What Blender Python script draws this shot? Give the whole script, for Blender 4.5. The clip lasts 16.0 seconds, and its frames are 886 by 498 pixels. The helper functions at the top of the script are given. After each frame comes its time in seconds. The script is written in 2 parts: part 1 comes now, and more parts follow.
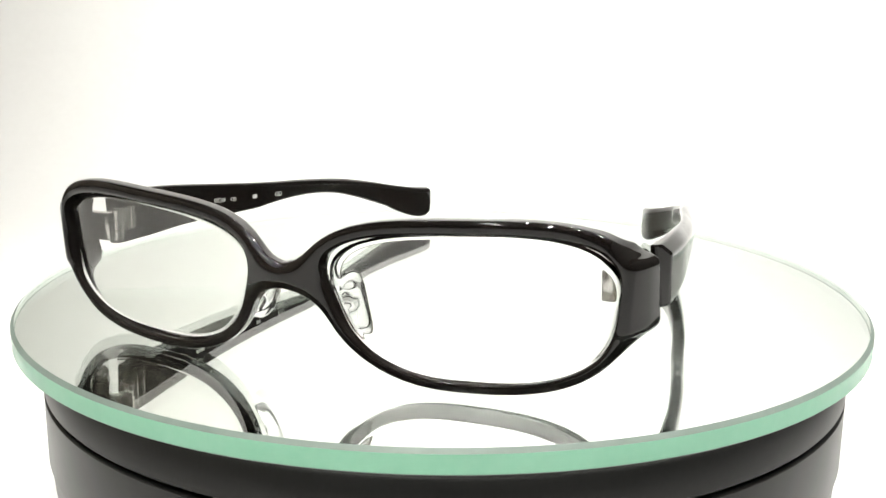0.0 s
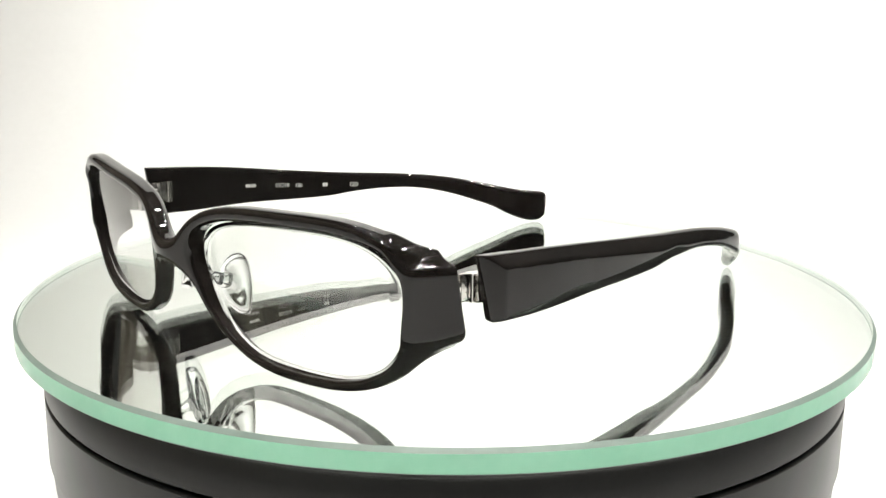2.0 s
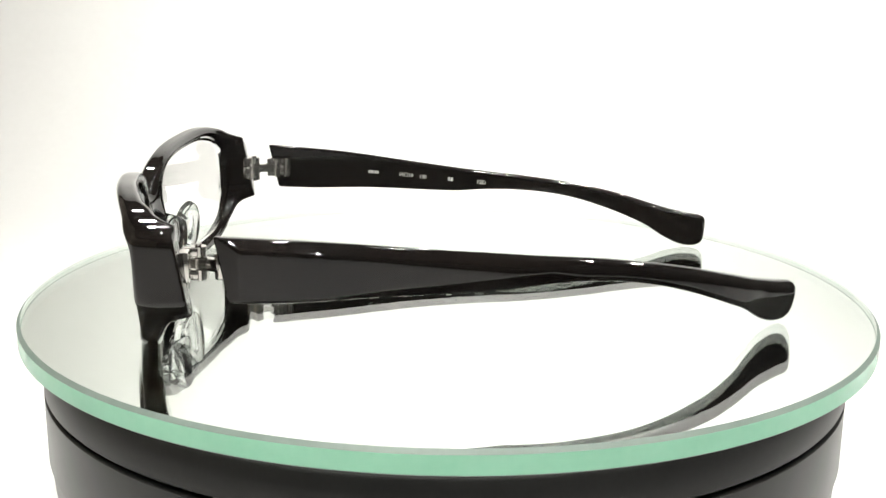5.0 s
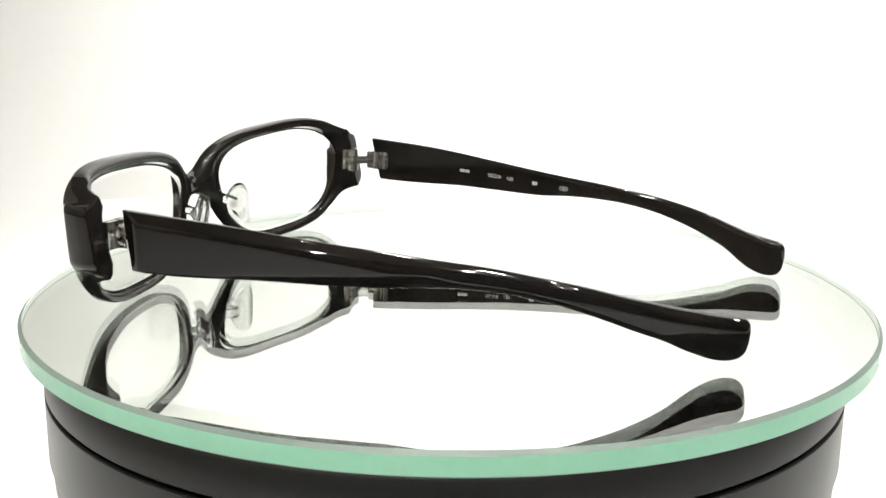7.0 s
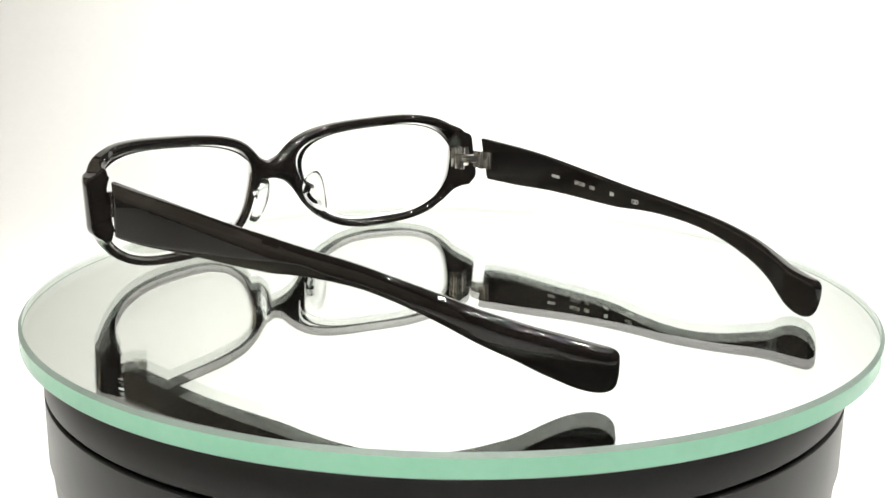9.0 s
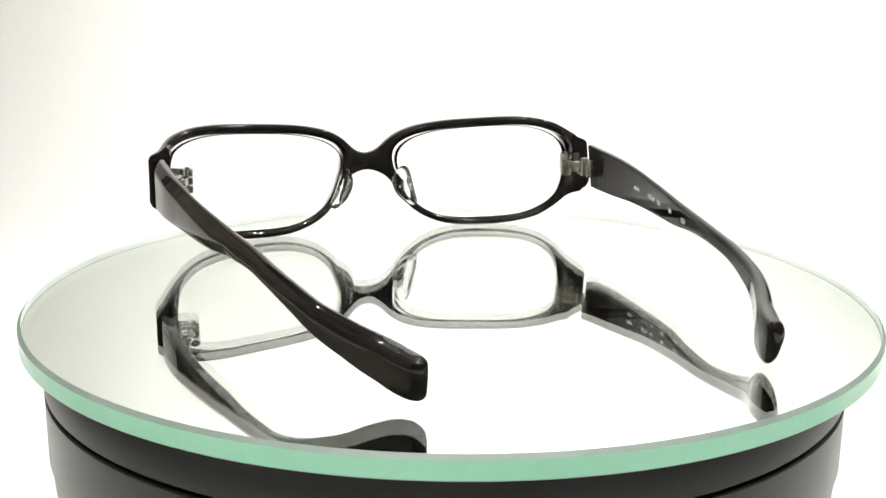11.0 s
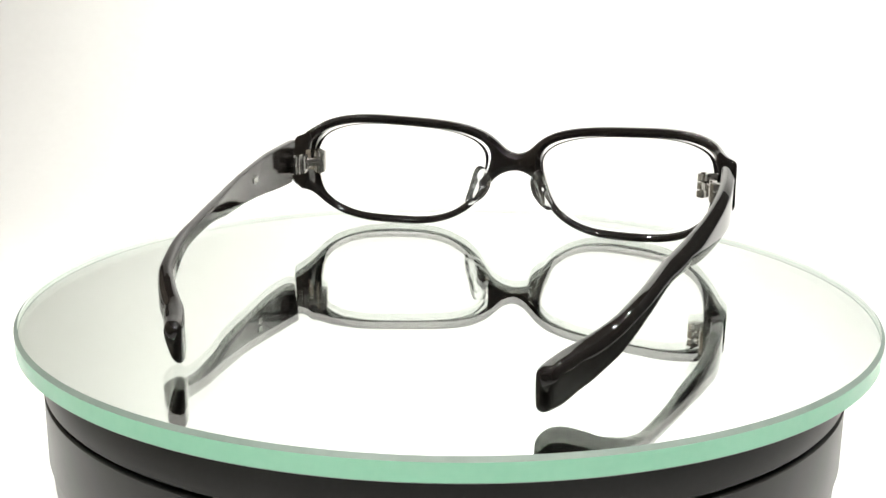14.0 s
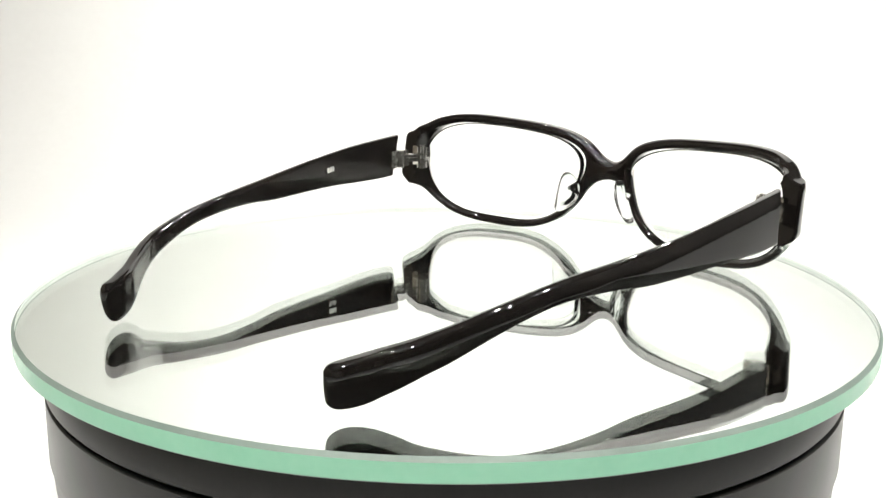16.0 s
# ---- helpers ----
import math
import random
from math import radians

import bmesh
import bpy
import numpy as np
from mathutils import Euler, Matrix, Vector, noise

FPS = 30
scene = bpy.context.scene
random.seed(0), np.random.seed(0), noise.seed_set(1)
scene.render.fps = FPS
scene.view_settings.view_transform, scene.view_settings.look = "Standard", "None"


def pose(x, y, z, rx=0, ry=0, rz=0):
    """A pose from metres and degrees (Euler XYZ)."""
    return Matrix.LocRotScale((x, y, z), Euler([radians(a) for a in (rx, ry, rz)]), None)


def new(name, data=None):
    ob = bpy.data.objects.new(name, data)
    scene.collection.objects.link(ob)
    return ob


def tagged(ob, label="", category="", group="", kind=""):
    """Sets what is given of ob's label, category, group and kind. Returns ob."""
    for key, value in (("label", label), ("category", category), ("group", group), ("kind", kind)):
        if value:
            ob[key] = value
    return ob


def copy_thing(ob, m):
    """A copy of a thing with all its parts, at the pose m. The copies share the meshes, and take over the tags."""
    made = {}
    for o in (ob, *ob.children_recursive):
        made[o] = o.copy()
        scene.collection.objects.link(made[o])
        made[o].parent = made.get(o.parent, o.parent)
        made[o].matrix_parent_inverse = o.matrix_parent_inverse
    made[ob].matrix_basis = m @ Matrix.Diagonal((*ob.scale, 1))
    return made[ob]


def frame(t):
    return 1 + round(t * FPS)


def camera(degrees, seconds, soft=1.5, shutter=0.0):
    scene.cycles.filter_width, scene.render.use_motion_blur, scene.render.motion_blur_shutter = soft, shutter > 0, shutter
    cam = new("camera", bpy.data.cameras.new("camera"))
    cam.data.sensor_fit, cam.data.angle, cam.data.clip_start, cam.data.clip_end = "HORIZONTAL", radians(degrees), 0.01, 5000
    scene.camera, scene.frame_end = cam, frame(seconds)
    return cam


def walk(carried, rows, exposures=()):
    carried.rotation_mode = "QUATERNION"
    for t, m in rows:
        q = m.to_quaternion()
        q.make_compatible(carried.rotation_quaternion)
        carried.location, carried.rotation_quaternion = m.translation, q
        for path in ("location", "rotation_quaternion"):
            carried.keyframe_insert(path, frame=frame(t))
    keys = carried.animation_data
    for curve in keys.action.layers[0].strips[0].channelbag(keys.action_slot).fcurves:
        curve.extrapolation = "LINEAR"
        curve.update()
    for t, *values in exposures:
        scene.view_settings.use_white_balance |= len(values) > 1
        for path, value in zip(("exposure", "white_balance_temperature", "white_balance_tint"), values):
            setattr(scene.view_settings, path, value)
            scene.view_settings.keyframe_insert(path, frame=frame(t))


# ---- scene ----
import functools

# World: the turntable's axis is z, the top of its glass plate is z = 0, metres.
cam = camera(43.67, 16.0, soft=1.5)
EYE = pose(0.0, -0.29101, 0.08026, 90 - 13.506, 0, 0.1565) @ pose(0, 0, 0, 0, 0, 0.566)
walk(cam, [(0.0, EYE), (16.0, EYE)])

TURN = 12.382            # degrees per second, clockwise from above
MM = 0.001


def spin(t):
    """The turn of the table at t seconds, with the slight unevenness of its motor."""
    uneven = np.interp(t, (0, 4, 7, 10, 12.5, 14, 16), (0.0, -0.09, -0.40, -0.17, 0.05, -0.4, -0.75))
    return pose(0, 0, 0, 0, 0, -TURN * t - float(uneven))


# ---------------------------------------------------------------- world and lights
world = bpy.data.worlds.new("studio_air")
scene.world = world
world.use_nodes = True
world.node_tree.nodes["Background"].inputs[0].default_value = (0.93, 0.97, 0.97, 1)
world.node_tree.nodes["Background"].inputs[1].default_value = 0.3


BULB_POWER = 2070.0      # how strongly each small LED bulb glows


# ---------------------------------------------------------------- materials
def shader(name):
    mat = bpy.data.materials.new(name)
    mat.use_nodes = True
    nt = mat.node_tree
    return mat, nt, nt.nodes["Principled BSDF"]


def node(nt, kind, **values):
    n = nt.nodes.new(kind)
    for key, value in values.items():
        n.inputs[key].default_value = value
    return n


def grained(name, low, high, rough=(0.3, 0.4), scale=60.0, fine=700.0, bump=0.0, ior=1.5, metal=0.0, spec=0.5):
    """A surface whose colour and gloss vary at two scales, with a fine relief."""
    mat, nt, b = shader(name)
    co = nt.nodes.new("ShaderNodeTexCoord")
    big = node(nt, "ShaderNodeTexNoise", Scale=scale, Detail=4.0)
    small = node(nt, "ShaderNodeTexNoise", Scale=fine, Detail=3.0)
    nt.links.new(co.outputs["Object"], big.inputs["Vector"])
    nt.links.new(co.outputs["Object"], small.inputs["Vector"])
    both = nt.nodes.new("ShaderNodeMath")
    both.operation = "MULTIPLY_ADD"
    both.inputs[1].default_value = 0.35
    nt.links.new(small.outputs["Fac"], both.inputs[0])
    nt.links.new(big.outputs["Fac"], both.inputs[2])
    ramp = nt.nodes.new("ShaderNodeValToRGB")
    ramp.color_ramp.elements[0].position, ramp.color_ramp.elements[0].color = 0.45, (*low, 1)
    ramp.color_ramp.elements[1].position, ramp.color_ramp.elements[1].color = 0.9, (*high, 1)
    nt.links.new(both.outputs[0], ramp.inputs[0])
    nt.links.new(ramp.outputs[0], b.inputs["Base Color"])
    gloss = nt.nodes.new("ShaderNodeMapRange")
    gloss.inputs["From Min"].default_value, gloss.inputs["From Max"].default_value = 0.45, 0.9
    gloss.inputs["To Min"].default_value, gloss.inputs["To Max"].default_value = rough
    nt.links.new(both.outputs[0], gloss.inputs["Value"])
    nt.links.new(gloss.outputs[0], b.inputs["Roughness"])
    if bump:
        bp = nt.nodes.new("ShaderNodeBump")
        bp.inputs["Strength"].default_value, bp.inputs["Distance"].default_value = bump, 0.0002
        nt.links.new(small.outputs["Fac"], bp.inputs["Height"])
        nt.links.new(bp.outputs[0], b.inputs["Normal"])
    b.inputs["IOR"].default_value, b.inputs["Metallic"].default_value = ior, metal
    b.inputs["Specular IOR Level"].default_value = spec
    return mat


def glowing(name, colour, strength):
    mat, nt, b = shader(name)
    b.inputs["Base Color"].default_value = (0.8, 0.8, 0.8, 1)
    b.inputs["Emission Color"].default_value = (*colour, 1)
    b.inputs["Emission Strength"].default_value = strength
    return mat


def clear(name, colour, rough, ior):
    mat, nt, b = shader(name)
    b.inputs["Base Color"].default_value = (*colour, 1)
    b.inputs["Transmission Weight"].default_value = 1.0
    b.inputs["IOR"].default_value = ior
    co = nt.nodes.new("ShaderNodeTexCoord")
    smear = node(nt, "ShaderNodeTexNoise", Scale=45.0, Detail=5.0)
    nt.links.new(co.outputs["Object"], smear.inputs["Vector"])
    span = nt.nodes.new("ShaderNodeMapRange")
    span.inputs["From Min"].default_value, span.inputs["From Max"].default_value = 0.55, 0.8
    span.inputs["To Min"].default_value, span.inputs["To Max"].default_value = 0.0, rough
    nt.links.new(smear.outputs["Fac"], span.inputs["Value"])
    nt.links.new(span.outputs[0], b.inputs["Roughness"])
    return mat


BULB = glowing("led_glow", (1.0, 0.975, 0.92), BULB_POWER)
ACETATE = grained("black_acetate", (0.0045, 0.004, 0.0036), (0.009, 0.007, 0.006), (0.010, 0.028), 60, 900, 0.0, 1.47)
METAL = grained("polished_nickel", (0.52, 0.50, 0.48), (0.68, 0.66, 0.63), (0.06, 0.15), 300, 2500, 0.05, 1.5, 1.0)
PLATE_GLASS = clear("plate_glass", (0.962, 0.988, 0.966), 0.0, 1.52)
LENS = clear("demo_lens", (0.99, 0.99, 0.985), 0.015, 1.49)
PAD = clear("clear_silicone", (0.86, 0.87, 0.87), 0.30, 1.47)
SILVER = grained("silvered_back", (0.855, 0.885, 0.86), (0.88, 0.905, 0.885), (0.0, 0.004), 20, 300, 0.0, 1.5, 1.0)
EDGE = grained("ground_glass_edge", (0.29, 0.65, 0.45), (0.34, 0.70, 0.50), (0.14, 0.22), 40, 500, 0.02, 1.52)
EDGE.node_tree.nodes["Principled BSDF"].inputs["Transmission Weight"].default_value = 0.15
# the chamfers are coloured darker and greyer than the edge face
ARRIS = grained("darker_glass_arris", (0.15, 0.20, 0.175), (0.20, 0.255, 0.225), (0.42, 0.55), 60, 700, 0.05, 1.52)
LINER = grained("pale_edge_liner", (0.42, 0.46, 0.44), (0.50, 0.53, 0.51), (0.4, 0.55), 60, 700, 0.05, 1.5)
PLASTIC = grained("black_satin_plastic", (0.011, 0.011, 0.0105), (0.015, 0.015, 0.0145), (0.31, 0.35), 40, 900, 0.0, 1.5, 0.0, 0.24)
FELT = grained("black_felt", (0.004, 0.004, 0.004), (0.009, 0.009, 0.009), (0.85, 0.95), 90, 1800, 0.3, 1.4, 0.0, 0.1)
PRINT = grained("pale_print", (0.40, 0.40, 0.39), (0.52, 0.52, 0.50), (0.5, 0.6), 400, 3000, 0.0, 1.5)
WHITE = grained("white_paper_sweep", (0.80, 0.805, 0.795), (0.845, 0.85, 0.84), (0.8, 0.9), 3, 180, 0.05, 1.4, 0.0, 0.2)
DARK = grained("charcoal_panel", (0.05, 0.05, 0.05), (0.08, 0.08, 0.078), (0.8, 0.95), 8, 400, 0.2, 1.4, 0.0, 0.2)
ROOM = grained("tan_and_cream_mottle", (0.10, 0.082, 0.062), (0.32, 0.295, 0.255), (0.7, 0.9), 9, 90, 0.1, 1.4, 0.0, 0.2)
HOUSING = grained("grey_aluminium", (0.30, 0.30, 0.30), (0.38, 0.38, 0.38), (0.35, 0.5), 80, 900, 0.05, 1.5, 1.0)


# ---------------------------------------------------------------- mesh helpers
def link_mesh(name, me, material, parent=None, label="", smooth=True):
    for m in material if isinstance(material, (list, tuple)) else [material]:
        me.materials.append(m)
    ob = new(name, me)
    if smooth:
        me.polygons.foreach_set("use_smooth", [True] * len(me.polygons))
    if parent is not None:
        ob.parent = parent
    if label:
        tagged(ob, label)
    return ob


def part(name, bm, material, parent=None, label="", smooth=True):
    me = bpy.data.meshes.new(name)
    bm.to_mesh(me)
    bm.free()
    return link_mesh(name, me, material, parent, label, smooth)


def lathe(profile, steps=256, closed=False):
    """A bmesh turned from (radius, z) pairs, in metres, about z."""
    bm = bmesh.new()
    rings = []
    for r, z in profile:
        if r < 1e-7:
            rings.append([bm.verts.new((0, 0, z))])
        else:
            rings.append([bm.verts.new((r * math.cos(2 * math.pi * i / steps), r * math.sin(2 * math.pi * i / steps), z)) for i in range(steps)])
    for a, b in zip(rings, rings[1:]):
        for i in range(steps):
            j = (i + 1) % steps
            if len(a) == 1 and len(b) > 1:
                bm.faces.new((a[0], b[i], b[j]))
            elif len(b) == 1 and len(a) > 1:
                bm.faces.new((a[i], b[0], a[j]))
            else:
                bm.faces.new((a[i], b[i], b[j], a[j]))
    bmesh.ops.recalc_face_normals(bm, faces=bm.faces)
    return bm


def boxed(bm, size, m, bevel=0.0, segments=2):
    """A bevelled box added to bm at the pose m; size in metres."""
    made = bmesh.ops.create_cube(bm, size=1.0, matrix=m @ Matrix.Diagonal((*size, 1)))
    if bevel:
        edges = list({e for v in made["verts"] for e in v.link_edges})
        bmesh.ops.bevel(bm, geom=edges, offset=bevel, segments=segments, affect="EDGES", profile=0.5)
    return bm


def rod(bm, r, depth, m, steps=20):
    bmesh.ops.create_cone(bm, cap_ends=True, segments=steps, radius1=r, radius2=r, depth=depth, matrix=m)
    return bm


def flat_edges(ob, degrees=35):
    """Creases sharper than the angle stay crisp."""
    bm = bmesh.new()
    bm.from_mesh(ob.data)
    for e in bm.edges:
        if len(e.link_faces) == 2 and e.calc_face_angle() > radians(degrees):
            e.smooth = False
    bm.to_mesh(ob.data)
    bm.free()
    return ob


def solid(field, low, high, step):
    """The skin of the solid where field(x, y, z) < 0, in a box, all in millimetres: vertices on the surface and quads."""
    axes = [np.arange(a, b + step, step) for a, b in zip(low, high)]
    g = np.meshgrid(*axes, indexing="ij")
    f = field(*g)
    inside = f < 0
    nx, ny, nz = f.shape
    total = np.zeros((nx - 1, ny - 1, nz - 1, 3))
    count = np.zeros((nx - 1, ny - 1, nz - 1))
    corner = lambda d: tuple(slice(d[i], d[i] + f.shape[i] - 1) for i in range(3))
    for axis in range(3):
        for p in (0, 1):
            for q in (0, 1):
                a = [0, 0, 0]
                others = [i for i in range(3) if i != axis]
                a[others[0]], a[others[1]] = p, q
                b = list(a)
                b[axis] = 1
                fa, fb = f[corner(a)], f[corner(b)]
                cross = (fa < 0) != (fb < 0)
                w = np.where(cross, fa / np.where(cross, fa - fb, 1), 0)
                for i in range(3):
                    total[..., i] += np.where(cross, a[i] + (w if i == axis else 0), 0)
                count += cross
    cells = np.argwhere(count > 0)
    ids = -np.ones(count.shape, dtype=np.int64)
    ids[tuple(cells.T)] = np.arange(len(cells))
    v = (cells + total[tuple(cells.T)] / count[tuple(cells.T)][:, None]) * step + np.array([a[0] for a in axes])
    quads = []
    for axis in range(3):
        o1, o2 = (axis + 1) % 3, (axis + 2) % 3
        a = [slice(None)] * 3
        a[axis], a[o1], a[o2] = slice(0, -1), slice(1, -1), slice(1, -1)
        b = list(a)
        b[axis] = slice(1, None)
        sa, sb = inside[tuple(a)], inside[tuple(b)]
        at = np.argwhere(sa != sb)
        at[:, o1] += 1
        at[:, o2] += 1
        flip = sb[sa != sb]
        ring = []
        for d1, d2 in ((0, 0), (-1, 0), (-1, -1), (0, -1)):
            c = at.copy()
            c[:, o1] += d1
            c[:, o2] += d2
            ring.append(ids[tuple(c.T)])
        quad = np.stack(ring, 1)
        quad[flip] = quad[flip][:, ::-1]
        quads.append(quad)
    quads = np.concatenate(quads)
    for _ in range(4):
        e = 0.03
        val = field(*v.T)
        grad = np.stack([(field(*(v + e * d).T) - field(*(v - e * d).T)) / (2 * e) for d in np.eye(3)], 1)
        n2 = np.maximum((grad ** 2).sum(1), 0.2)
        move = -(val / n2)[:, None] * grad
        v = v + np.clip(move, -0.25 * step, 0.25 * step)
    e = 0.12
    grad = np.stack([field(*(v + e * d).T) - field(*(v - e * d).T) for d in np.eye(3)], 1)
    normals = grad / np.maximum(np.linalg.norm(grad, axis=1), 1e-9)[:, None]
    return v, quads, normals


def skin_mesh(name, skin, flip=False):
    """A mesh of a skin from solid(), mirrored in x on demand, shaded by the solid's own normals."""
    v, quads, normals = skin
    if flip:
        mirror = np.array([-1, 1, 1])
        v, quads, normals = v * mirror, quads[:, ::-1], normals * mirror
    me = bpy.data.meshes.new(name)
    me.from_pydata((v * MM).tolist(), [], quads.tolist())
    me.update()
    me.polygons.foreach_set("use_smooth", [True] * len(me.polygons))
    me.normals_split_custom_set_from_vertices(normals.tolist())
    return me


def solid_part(name, field, low, high, step, material, parent, label="", flip=False):
    me = skin_mesh(name, solid(field, low, high, step), flip)
    return link_mesh(name, me, material, parent, label)


def smin(a, b, k):
    h = np.clip(0.5 + 0.5 * (b - a) / k, 0, 1)
    return b + (a - b) * h - k * h * (1 - h)


def smax(a, b, k):
    return -smin(-a, -b, k)


def rounded(a, b, r):
    """The solid inside both a < 0 and b < 0, with its edge rounded by r."""
    p, q = a + r, b + r
    return np.minimum(np.maximum(p, q), 0) + np.hypot(np.maximum(p, 0), np.maximum(q, 0)) - r


def eased(y, ys, xs):
    """A smooth curve through the stations (ys, xs)."""
    ys, xs = np.asarray(ys, float), np.asarray(xs, float)
    m = np.gradient(xs, ys)
    y = np.clip(y, ys[0], ys[-1])
    i = np.clip(np.searchsorted(ys, y) - 1, 0, len(ys) - 2)
    h = ys[i + 1] - ys[i]
    t = (y - ys[i]) / h
    return ((2 * t ** 3 - 3 * t ** 2 + 1) * xs[i] + (t ** 3 - 2 * t ** 2 + t) * h * m[i]
            + (-2 * t ** 3 + 3 * t ** 2) * xs[i + 1] + (t ** 3 - t ** 2) * h * m[i + 1])


# ---------------------------------------------------------------- the white paper sweep, with unseen panels added around it
def booth():
    floor_z, top, side, back, front = -0.075, 0.70, 0.75, 0.62, -0.95
    bm = bmesh.new()
    bend = 0.22
    line = [(front, floor_z), (back - bend, floor_z)]
    line += [(back - bend + bend * math.sin(a), floor_z + bend - bend * math.cos(a)) for a in [math.pi / 2 * i / 16 for i in range(1, 17)]]
    line += [(back, top)]
    rows = []
    for y, z in line:
        rows.append([bm.verts.new((x, y, z)) for x in (-0.59, 0.56)])
    for a, b in zip(rows, rows[1:]):
        bm.faces.new((a[0], a[1], b[1], b[0]))
    sweep = part("backdrop", bm, WHITE)
    thick = sweep.modifiers.new("thickness", "SOLIDIFY")
    thick.thickness, thick.offset = 0.004, -1
    tagged(sweep, "seamless white paper sweep lit almost to pure white", "backdrop", kind="structure")
    # unseen panels, added so the black frame has dark surroundings to reflect
    for name, size, place in (("wall_west", (0.02, 1.70, 0.80), (-side - 0.011, -0.15, 0.31)), ("wall_east", (0.02, 1.70, 0.80), (side + 0.011, -0.15, 0.31)),
                              ("wall_south", (1.56, 0.02, 0.80), (0, front - 0.011, 0.31)), ("wall_north", (1.56, 0.02, 0.80), (0, back + 0.09, 0.31)), ("ceiling", (1.56, 1.76, 0.02), (0, -0.13, top + 0.012)),
                              ("floor", (1.56, 1.76, 0.02), (0, -0.13, floor_z - 0.020))):
        # the west panel is mottled tan to give the lenses a warm reflection
        west = name == "wall_west"
        w = part(name, boxed(bmesh.new(), size, pose(*place)), ROOM if west else DARK, smooth=False)
        tagged(w, "unseen side panel, mottled tan and cream for the lens reflections" if west else "unseen charcoal panel, added to keep reflections dark", "wall" if "wall" in name else name, kind="structure")


booth()


def led_bar():
    """A slim lamp bar with a row of small bulbs, hung under the ceiling."""
    bar = new("led_bar")
    tagged(bar, "slim grey lamp bar with a row of small bright bulbs", "lamp", "lamp bars of the booth")
    flat_edges(part("housing", boxed(bmesh.new(), (0.50, 0.030, 0.018), pose(0, 0, 0.009), 0.003), HOUSING, bar))
    for i in range(3):
        bm = bmesh.new()
        bmesh.ops.create_icosphere(bm, subdivisions=2, radius=0.008)
        bulb = part("bulb", bm, BULB, bar, "bright white bulb")
        bulb.location = ((i - 1.0) * 0.20, 0, -0.006)
    return bar


BAR = led_bar()
BAR.matrix_basis = pose(-0.02, 0.16, 0.683)
for place in (pose(0.02, -0.16, 0.683), pose(0.44, 0.15, 0.683, 0, 0, 90), pose(-0.05, -0.46, 0.683)):
    copy_thing(BAR, place)


# ---------------------------------------------------------------- turntable and glass plate
def turntable():
    base = new("turntable")
    tagged(base, "round black plastic display turntable with a thin groove", "turntable")
    r = 0.1046
    body = part("body", lathe([(0, -0.0193), (r - 0.0030, -0.0193), (r - 0.0030, -0.0180), (r - 0.0006, -0.0180), (r, -0.0184),
                               (r, -0.0345), (r - 0.0006, -0.0362), (r - 0.0010, -0.0420), (r - 0.0024, -0.0480), (r - 0.0060, -0.0560), (r - 0.010, -0.0640), (r - 0.012, -0.0710), (0, -0.0710)]),
                PLASTIC, base, "satin black lower drum")
    flat_edges(body)
    platform = part("platform", lathe([(0, -0.0060), (0.055, -0.0060), (r - 0.0024, -0.0060), (r - 0.0024, -0.0074), (r - 0.0004, -0.0078), (r, -0.0084), (r, -0.0166),
                                       (r - 0.0004, -0.0171), (r - 0.0030, -0.0171), (r - 0.0030, -0.0192), (0, -0.0192)]), PLASTIC, base, "turning black upper ring")
    flat_edges(platform)
    mat = part("felt_mat", lathe([(0, -0.0055), (0.0980, -0.0055), (0.0986, -0.0060), (0, -0.0060)]), FELT, platform, "thin black mat under the glass")
    flat_edges(mat)
    for i in range(4):
        foot = part("rubber_foot", lathe([(0, -0.0709), (0.010, -0.0709), (0.011, -0.0749), (0, -0.0749)], 32), PLASTIC, base)
        foot.location = (0.07 * math.cos(i * math.pi / 2 + 0.7), 0.07 * math.sin(i * math.pi / 2 + 0.7), 0)
    return platform


PLATFORM = turntable()


def glass_plate():
    r, c = 0.11080, 0.0009
    holder = new("glass_plate")
    tagged(holder, "thick round mirror glass plate with a pale green edge", "glass plate")
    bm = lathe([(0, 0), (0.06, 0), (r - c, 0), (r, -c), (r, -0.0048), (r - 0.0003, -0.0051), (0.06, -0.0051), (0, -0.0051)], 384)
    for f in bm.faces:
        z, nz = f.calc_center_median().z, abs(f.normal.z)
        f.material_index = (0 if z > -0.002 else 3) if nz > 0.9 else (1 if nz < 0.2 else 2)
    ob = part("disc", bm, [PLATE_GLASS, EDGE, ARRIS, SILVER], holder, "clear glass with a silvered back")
    flat_edges(ob, 20)
    ob.visible_shadow = False
    # added liner: the far edge's backdrop light is put into its pale colour
    rim = part("edge_liner", lathe([(r - 0.0007, -0.0012), (r - 0.0005, -0.0012), (r - 0.0005, -0.0046), (r - 0.0007, -0.0046), (r - 0.0007, -0.0012)], 384), LINER, holder, "added pale liner that makes the far edge look lit")
    flat_edges(rim, 20)
    return holder


GLASS_PLATE = glass_plate()
PLATE_LEAN = pose(-0.00077, 0.00122, 0, -0.127, 0.012, 0)


# ---------------------------------------------------------------- eyeglasses
# Local axes, millimetres: x across the front, y back along the temples, z up from the glass plate.
def sheet(x):
    """Depth of the middle of the wrapped front at half height."""
    e = np.maximum(np.abs(x) - 63.3, 0)
    return -17.6 + 0.0023 * x * x + 0.29 * e * e


LEAN = -0.10            # the front leans: its lower half lies further back


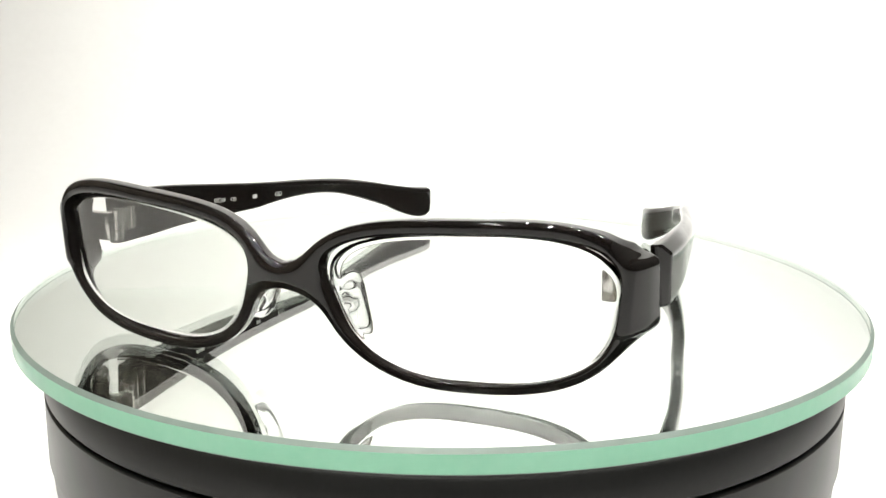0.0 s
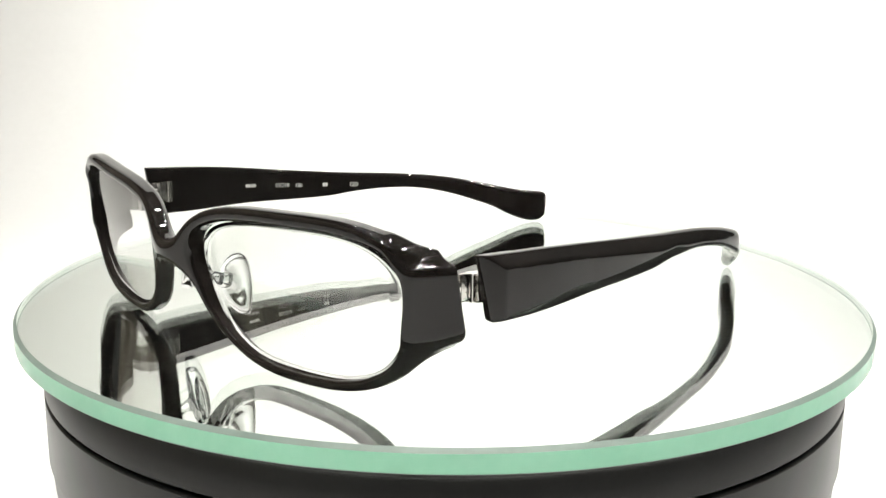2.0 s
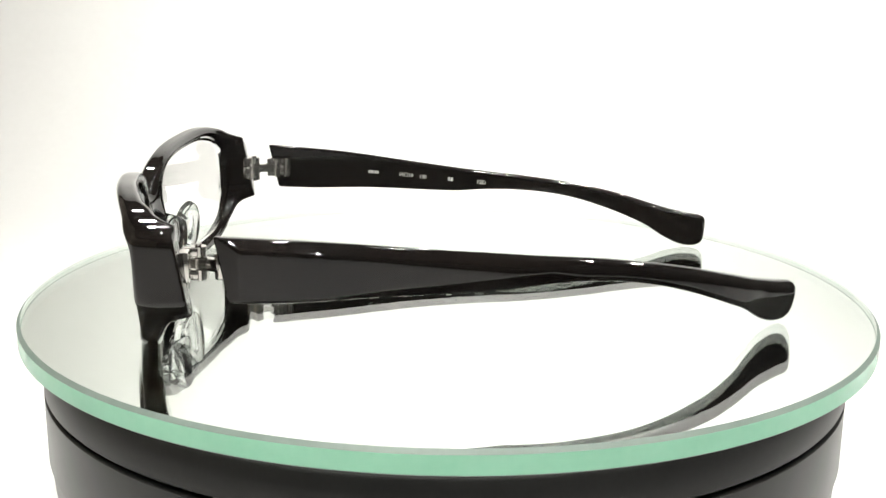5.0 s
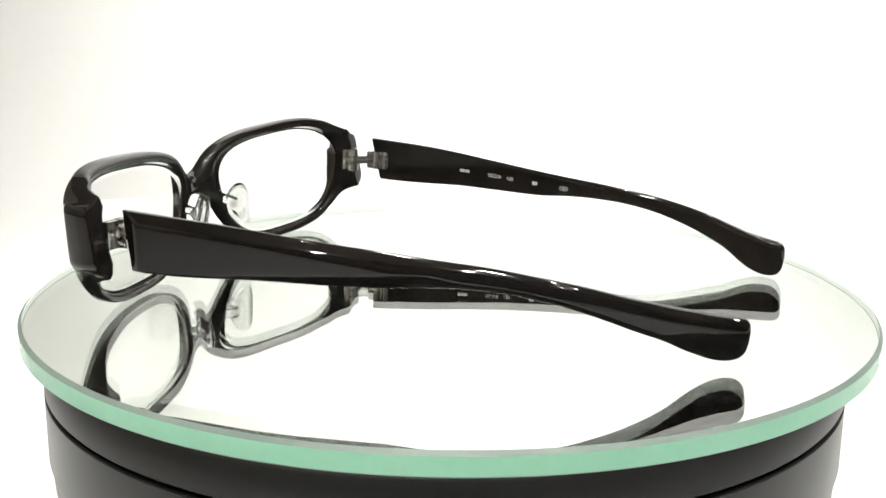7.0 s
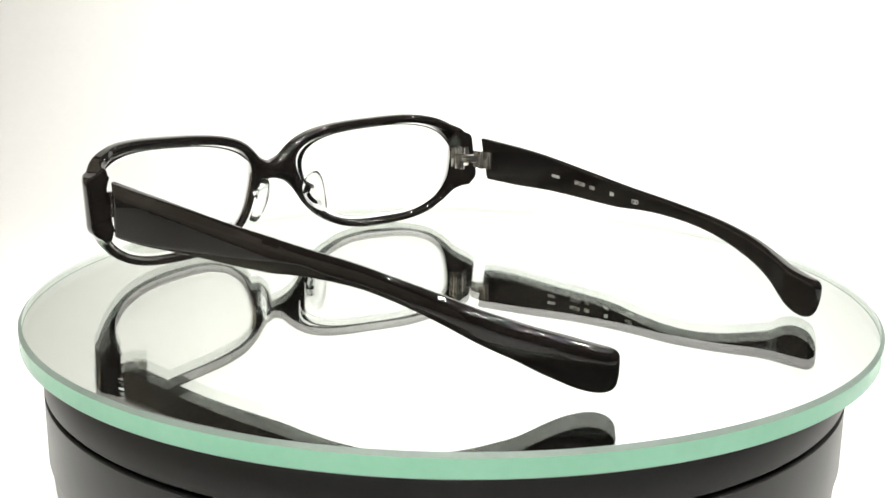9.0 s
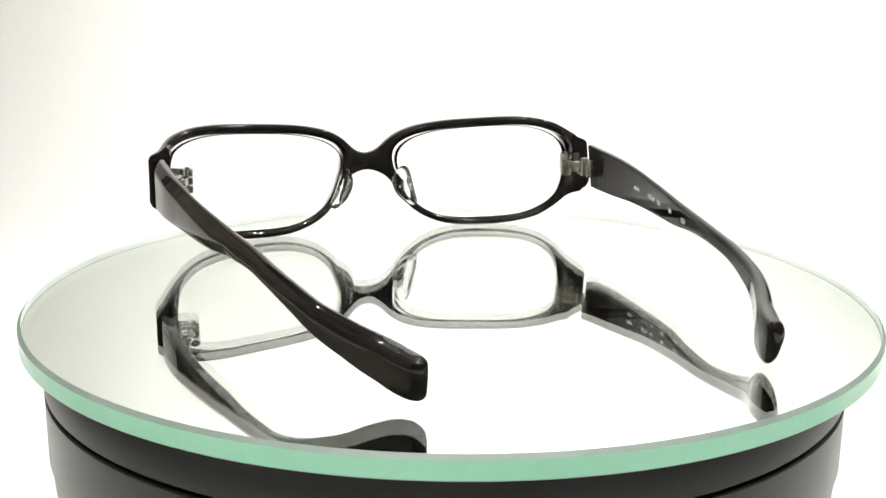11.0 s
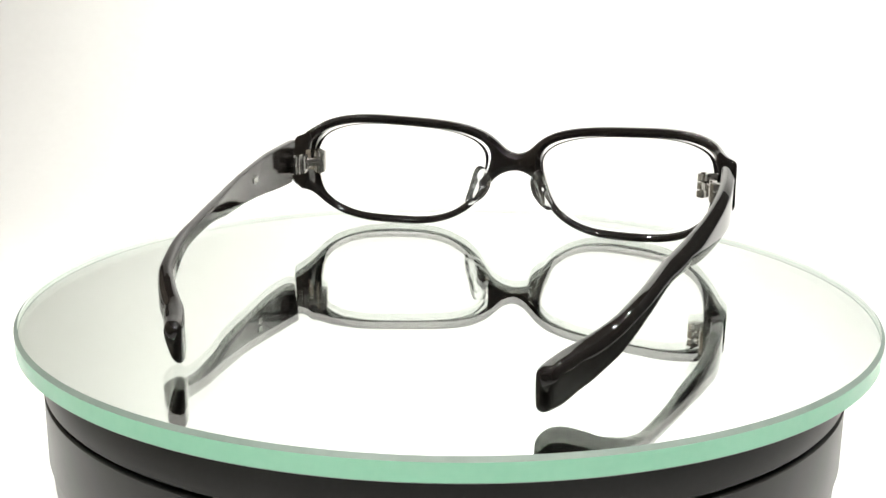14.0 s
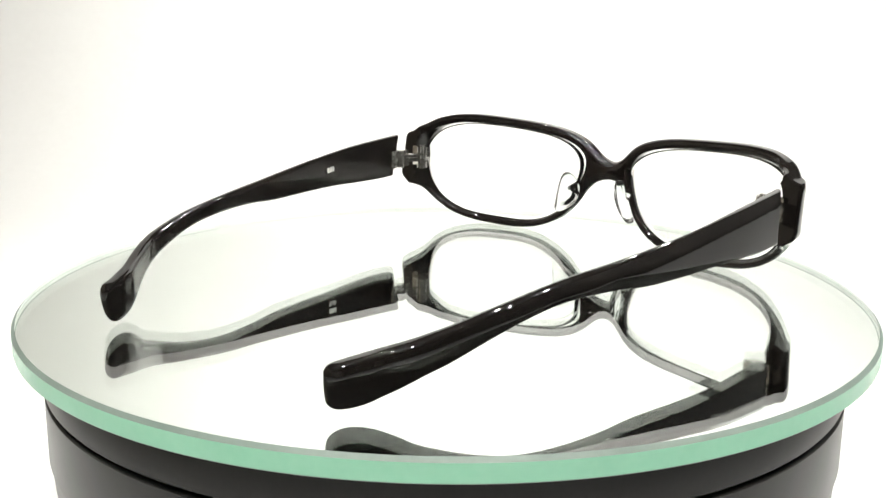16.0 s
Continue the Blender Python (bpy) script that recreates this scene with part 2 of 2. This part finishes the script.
def eye_shape(x, z, grow_x=0.0, grow_up=0.0, grow_down=0.0):
    """Signed distance, nearly, from the outline of one eye, in the plane."""
    a, b = 28.0 + grow_x, 15.6

    def f(px, pz):
        h = pz - 18.0 - (0.036 + 0.014 * np.tanh((pz - 18.0) / 6.0)) * (px - 38.0)
        w = h / np.where(h > 0, b + grow_up, b + grow_down)
        u = (px - 38.0) / (a * (1 + (0.13 - 0.06 * np.tanh((px - 38.0) / 8.0)) * np.clip(w, -1.3, 1.3)))
        n = 2.95 + 0.30 * np.tanh(h / 6.0)
        return (np.abs(u) ** n + np.abs(w) ** n) ** (1 / n) - 1
    v = f(x, z)
    e = 0.05
    gx, gz = (f(x + e, z) - f(x - e, z)) / (2 * e), (f(x, z + e) - f(x, z - e)) / (2 * e)
    return v / np.maximum(np.hypot(gx, gz), 0.012)


def slab(x, z, cx, cz, hx, hz, r):
    p, q = np.abs(x - cx) - hx + r, np.abs(z - cz) - hz + r
    return np.minimum(np.maximum(p, q), 0) + np.hypot(np.maximum(p, 0), np.maximum(q, 0)) - r


def front_field(x, y, z):
    x = np.abs(x)
    flat = -17.6 + 0.0023 * x * x - 3.0 * np.exp(-(x / 10.0) ** 2)
    # only the band of the end piece wraps back
    band = 0.25 * (1 + np.tanh((z - 12.6) / 3.6)) * (1 + np.tanh((32.5 - z) / 2.6))
    turn_back = np.maximum(x - 63.3, 0)
    mid = flat + 0.29 * turn_back ** 2 * band + LEAN * (z - 18)
    steep = np.sqrt(1 + (0.0046 * x + 0.58 * turn_back * band) ** 2)
    out = eye_shape(x, z, 2.1, 2.8, 2.15)
    out = smin(out, slab(x, z, 67.0, 22.3, 7.5, 7.3, 2.4), 3.2 + 4.0 * np.clip((24.0 - z) / 8.0, 0, 1))
    out = smin(out, slab(x, z, 0, 22.25, 11.0, 2.8, 1.0), 7.6)
    toward = np.clip((mid - y) / 2.0, -1, 1)
    hole = eye_shape(x, z) + 0.35 + 0.35 * toward
    plan = smax(out, -hole, 0.7)
    half = 2.35 + 0.45 * np.exp(-(x / 9.0) ** 2)
    # the rim deepens towards the end piece
    deeper = half + 1.1 * (1 + np.tanh((x - 61.0) / 2.0)) * np.clip((z - 4.0) / 10.0, 0, 1)
    deep = smax((mid - y) / steep - half, (y - mid) / steep - deeper, 0.5)
    d = rounded(plan, deep, 1.45 + 0.3 * (1 + np.tanh((x - 60.0) / 2.0)) + 0.8 * np.exp(-(x / 7.0) ** 2))
    # the end piece is a solid block behind the wrapped corner
    p = np.maximum(np.abs(x - 67.4) - 2.4, 0)
    q = np.maximum(np.abs(y + 3.8) - 4.5, 0)
    r = np.maximum(np.abs(z - 22.3) - 6.2, 0)
    block = np.sqrt(p * p + q * q + r * r) - 1.0
    block = smax(block, (mid - y) / steep - half, 0.8)
    whole = smax(smin(d, block, 1.6), -(eye_shape(x, z) + 0.25), 0.5)
    return smax(whole, y - 0.4 + 0.17 * (z - 22.0), 0.7)


TEMPLE_Y = [5, 30, 50, 75, 90, 111, 122, 129, 135, 140, 146]
TEMPLE_OUT = [71.0, 71.2, 69.6, 66.2, 63.4, 60.0, 57.0, 53.8, 50.2, 47.6, 45.4]
TEMPLE_IN = [66.8, 67.3, 66.0, 62.0, 59.3, 55.8, 52.4, 48.6, 45.0, 43.0, 41.6]
TEMPLE_TOP = [29.4, 27.2, 24.7, 21.8, 20.4, 17.3, 14.8, 12.9, 11.5, 10.7, 10.0]
LOW_Y = [5, 16, 40, 60, 68, 76, 86, 96, 104, 113, 122, 128, 132, 136, 140, 146]
LOW_Z = [15.8, 15.2, 15.2, 14.7, 14.7, 15.3, 15.5, 14.9, 13.6, 11.2, 8.0, 5.4, 2.9, 1.0, 0.2, 1.6]


def temple_field(x, y, z, lift=0.0, inward=0.0, outward=0.0):
    x = x + inward * np.interp(y, [40, 80, 100, 120, 135, 146], [0.0, 0.6, 1.0, 1.0, 0.5, 0.0]) - outward * np.interp(y, [5, 40, 70, 100, 120, 135, 146], [0.9, 1.0, 1.8, 2.6, 2.2, 0.8, 0.1])
    z = z - lift * np.interp(y, [5, 20, 35, 50, 65, 80, 95, 110, 125, 140], [0.25, 0.4, 0.6, 0.85, 1.0, 0.95, 0.85, 0.7, 0.45, 0.0])
    xo, xi = eased(y, TEMPLE_Y, TEMPLE_OUT), eased(y, TEMPLE_Y, TEMPLE_IN)
    # a low lip swells the outer face at the tip
    xo = xo + 0.3 * (1 + np.tanh((y - 135.5) / 1.6))
    zt, zb = eased(y, TEMPLE_Y, TEMPLE_TOP), eased(y, LOW_Y, LOW_Z)
    cx, hx = (xo + xi) / 2, (xo - xi) / 2
    cz, hz = (zt + zb) / 2, (zt - zb) / 2
    r = np.clip(0.35 + (y - 20) * 0.02, 0.45, 1.6)
    r = np.minimum(r, np.minimum(hx, hz) - 0.1)
    lean = np.interp(y, [5, 75, 111, 140], [0.13, 0.22, 0.33, 0.55])
    d = slab(x, z, cx, cz, hx, hz, r) / np.sqrt(1 + lean ** 2)
    # the tip thins to a wedge at its foot, cut from the outside
    foot = np.clip((y - 112.0) / 16.0, 0, 1) * np.maximum(7.5 - z, 0)
    d = smax(d, (x - xo + 0.36 * foot) * 0.92, 1.6)
    # the outer face is planed off along its upper edge
    d = smax(d, ((x - xo) * 0.78 + (z - zt + np.interp(y, [10, 70, 100, 120], [3.0, 3.6, 2.4, 1.6])) * 0.62) - 0.15, np.interp(y, [40, 100], [0.35, 1.4]))
    # and slopes in below a crease that rises towards the back
    d = smax(d, (x - xo) * 0.94 - (z - zb - np.interp(y, [8, 14, 78, 98], [0.4, 0.8, 4.4, -1.5])) * 0.30, 0.3)
    d = smax(d, ((x - xo) + (12.6 - y) * 0.50) / 1.12, 0.3)
    d = smax(d, 6.0 + 0.22 * (29 - z) + 0.25 * (70.5 - x) - y, 0.5)
    return smax(d, y - 145.0 + 0.02 * (z - 7) ** 2, 2.4)


TEMPLES = {-1: functools.partial(temple_field, lift=-0.25, inward=0.35), 1: functools.partial(temple_field, lift=1.6, outward=1.0)}


def pad_field(x, y, z):
    p = np.stack([x - 10.3, y + 10.6, z - 14.8])
    axis_l = np.array([-0.34, 0.05, 0.94])
    axis_l /= np.linalg.norm(axis_l)
    axis_w = np.array([0.66, 0.74, 0.1])
    axis_w -= axis_l * axis_w.dot(axis_l)
    axis_w /= np.linalg.norm(axis_w)
    axis_n = np.cross(axis_l, axis_w)
    l, w, n = [np.tensordot(a, p, 1) for a in (axis_l, axis_w, axis_n)]
    w = w - 0.03 * l * l + 0.4
    q = ((l / 6.9) ** 2 + (w / (3.4 + 0.10 * l)) ** 2) ** 0.5
    plate = np.maximum((q - 1) * 3.0, -3)
    # a soft cushion with a raised rim round a thinner middle
    thick = 1.50 - 0.40 * np.exp(-(q / 0.55) ** 4)
    pad = rounded(plate, np.abs(n + 0.02 * l * l) - thick, 0.9)
    # the stub that joins it to the rim
    a, b = np.array([10.4, -11.0, 15.6]), np.array([9.4, -16.6, 17.4])
    along = b - a
    t = np.clip(((x - a[0]) * along[0] + (y - a[1]) * along[1] + (z - a[2]) * along[2]) / along.dot(along), 0, 1)
    stub = np.sqrt((x - a[0] - t * along[0]) ** 2 + (y - a[1] - t * along[1]) ** 2 + ((z - a[2] - t * along[2]) * 0.6) ** 2) - 0.9
    return smin(pad, stub, 1.2)


def surface_x(field, y, z, start, way):
    """The x, in millimetres, at which a line along x from inside leaves the solid."""
    x = start
    for _ in range(400):
        if field(np.array([x]), np.array([y]), np.array([z]))[0] > 0:
            break
        x += 0.02 * way
    return x


def lens_mesh(side):
    """A thin curved pane that fills one eye."""
    bm = bmesh.new()
    around, rings = 96, 14
    skins = []
    for off in (-0.45, 0.45):
        rows = []
        for k in range(rings + 1):
            row = []
            for i in range(around):
                a = 2 * math.pi * i / around
                w = math.copysign(abs(math.sin(a)) ** (2 / 2.95), math.sin(a))
                u = math.copysign(abs(math.cos(a)) ** (2 / 2.95), math.cos(a))
                s = 0.988 * k / rings
                h = w * 15.6 * s
                px = 38.0 + u * 28.0 * s * (1 + (0.13 - 0.06 * math.tanh(u * s * 3.5)) * w * s)
                pz = 18.0 + h + (0.036 + 0.014 * math.tanh(h / 6.0)) * (px - 38.0)
                y = float(sheet(px)) + LEAN * (pz - 18) + off
                row.append(bm.verts.new((side * px * MM, y * MM, pz * MM)))
                if k == 0:
                    break
            rows.append(row)
        skins.append(rows)
        for a, b in zip(rows, rows[1:]):
            for i in range(around):
                j = (i + 1) % around
                if len(a) == 1:
                    bm.faces.new((a[0], b[i], b[j]))
                else:
                    bm.faces.new((a[i], b[i], b[j], a[j]))
    for i in range(around):
        j = (i + 1) % around
        bm.faces.new((skins[0][-1][i], skins[1][-1][i], skins[1][-1][j], skins[0][-1][j]))
    bmesh.ops.recalc_face_normals(bm, faces=bm.faces)
    return bm


def hinge(side, parent):
    """Barrel hinge between an end piece and its temple."""
    def at(x, y, z, rz=0.0):
        return pose(side * (x - 0.9) * MM, y * MM, z * MM, 0, 0, side * rz)
    bm = bmesh.new()
    boxed(bm, (0.0066, 0.0022, 0.0068), at(64.6, 0.2, 22.4), 0.0004)
    leaf = flat_edges(part("hinge", bm, METAL, parent, "bright metal barrel hinge"))
    for k, z in enumerate((19.9, 22.4, 24.9)):
        bm = rod(bmesh.new(), 0.00165, 0.0021, at(62.2, 2.6, z))
        if k != 1:
            boxed(bm, (0.0026, 0.0030, 0.0020), at(62.9, 1.2, z), 0.0003)
        flat_edges(part("knuckle", bm, METAL, leaf))
    bm = rod(bmesh.new(), 0.0007, 0.0080, at(62.2, 2.6, 22.5), 12)
    flat_edges(part("screw", bm, METAL, leaf))
    bm = boxed(bmesh.new(), (0.0026, 0.0066, 0.0028), at(63.9, 5.4, 22.4, -28), 0.0006)
    boxed(bm, (0.0016, 0.0040, 0.0058), at(65.6, 8.3, 22.3, -8), 0.0005)
    flat_edges(part("arm", bm, METAL, leaf))
    bm = boxed(bmesh.new(), (0.0028, 0.0052, 0.0056), at(67.0, 11.2, 22.2, -2), 0.0004)
    rod(bm, 0.0013, 0.0058, at(65.8, 9.4, 22.2))
    rod(bm, 0.0010, 0.0058, at(65.9, 12.6, 22.2))
    flat_edges(part("temple_plate", bm, METAL, leaf))


def printed(text, size, m, parent):
    """Small printed characters as a mesh with a little thickness."""
    curve = bpy.data.curves.new("print", "FONT")
    curve.body, curve.size, curve.align_x, curve.align_y, curve.extrude = text, size, "CENTER", "CENTER", 0.00003
    tmp = new("print_tmp", curve)
    me = bpy.data.meshes.new_from_object(tmp)
    bpy.data.objects.remove(tmp)
    me.materials.clear()
    ob = link_mesh("marking", me, PRINT, parent, "tiny pale printed marking", smooth=False)
    ob.matrix_basis = m
    return ob


def bars(widths, height, m, parent):
    """Marking too small to read: short bars in a row."""
    bm = bmesh.new()
    gap, x = 0.00022, 0.0
    total = sum(widths) + gap * (len(widths) - 1)
    for w in widths:
        boxed(bm, (w, height, 0.00006), pose(x + w / 2 - total / 2, 0, 0))
        x += w + gap
    ob = part("marking", bm, PRINT, parent, "tiny pale printed marking", smooth=False)
    ob.matrix_basis = m
    return ob


WIDEN = 1.012            # the whole pair is this much broader than drawn
OFF_CENTRE = 0.0006      # the front sits a little towards one temple


def eyeglasses():
    thing = new("eyeglasses")
    tagged(thing, "glossy black acetate eyeglasses with clear lenses and open temples", "eyeglasses")
    front = solid_part("front_frame", front_field, (-74, -25, -1), (74, 4.0, 40), 0.5, ACETATE, thing, "wrapped black front with bridge and end pieces")
    front.location.x = OFF_CENTRE
    for side in (-1, 1):
        lens = part("lens", lens_mesh(side), LENS, thing, "clear curved demo lens")
        lens.visible_shadow = False
        lens.location.x = OFF_CENTRE
        pad = solid_part("nose_pad", pad_field, (2, -20, 4), (20, -3, 25), 0.35, PAD, thing, "clear soft nose pad", flip=side < 0)
        pad.visible_shadow = False
        pad.location.x = OFF_CENTRE
        hinge(side, thing)
    temples = {}
    for side in (-1, 1):
        me = skin_mesh("temple", TEMPLE_SKINS[side], side < 0)
        t = link_mesh("temple", me, ACETATE, thing, "broad black temple narrowing to a curved tip")
        if side > 0:
            pivot = Vector((0.0685, 0.010, 0))
            t.matrix_basis = Matrix.Translation(pivot) @ pose(0, 0, 0, 0, 0, 3.9) @ Matrix.Translation(-pivot)
        temples[side] = t
    # markings inside the temples
    def inner(side, y, z):
        x = surface_x(TEMPLES[side], y, z, float(np.interp(y, TEMPLE_Y, TEMPLE_IN)) + 1.0, -1) - 0.03
        dx = (np.interp(y + 3, TEMPLE_Y, TEMPLE_IN) - np.interp(y - 3, TEMPLE_Y, TEMPLE_IN)) / 6
        right = Vector((side * dx, 1.0, -0.07)).normalized() if side < 0 else Vector((-side * dx, -1.0, 0.07)).normalized()
        up = Vector((0, 0, 1))
        up = (up - right * up.dot(right)).normalized()
        out = right.cross(up)
        return Matrix(((right.x, up.x, out.x, side * x * MM), (right.y, up.y, out.y, y * MM), (right.z, up.z, out.z, z * MM), (0, 0, 0, 1)))
    left = temples[-1]
    bars((0.0006, 0.0006, 0.0003, 0.0005, 0.0004), 0.0009, inner(-1, 40.6, 20.3), left)
    printed("55\u25a118", 0.0016, inner(-1, 51.2, 19.4), left)
    printed("130", 0.0016, inner(-1, 56.7, 18.9), left)
    bars((0.0007, 0.0007), 0.0011, inner(-1, 65.6, 18.4), left)
    printed("12D", 0.0018, inner(-1, 75.5, 17.6), left)
    bars((0.0011, 0.0010, 0.0008), 0.0016, inner(1, 41.0, 22.0), temples[1])
    for piece in thing.children:
        piece.data.transform(Matrix.Diagonal((WIDEN, 1, 1, 1)))
        for small in piece.children:
            if small.name.startswith("marking"):
                small.location.x *= WIDEN
            else:
                small.data.transform(Matrix.Diagonal((WIDEN, 1, 1, 1)))
    return thing


TEMPLE_SKINS = {side: solid(TEMPLES[side], (36, 4, -1.5), (74, 149, 32), 0.5) for side in (-1, 1)}
GLASSES = eyeglasses()
SET_DOWN = pose(-0.02480, -0.05401, 0.0, 0, 0, -23.93) @ pose(0, 0, 0, 0, -0.2, 0)


# ---------------------------------------------------------------- what turns
def motions():
    times = [i / 10 for i in range(161)]
    walk(PLATFORM, [(t, spin(t)) for t in times])
    walk(GLASS_PLATE, [(t, spin(t) @ PLATE_LEAN) for t in times])
    walk(GLASSES, [(t, spin(t) @ SET_DOWN) for t in times])


motions()
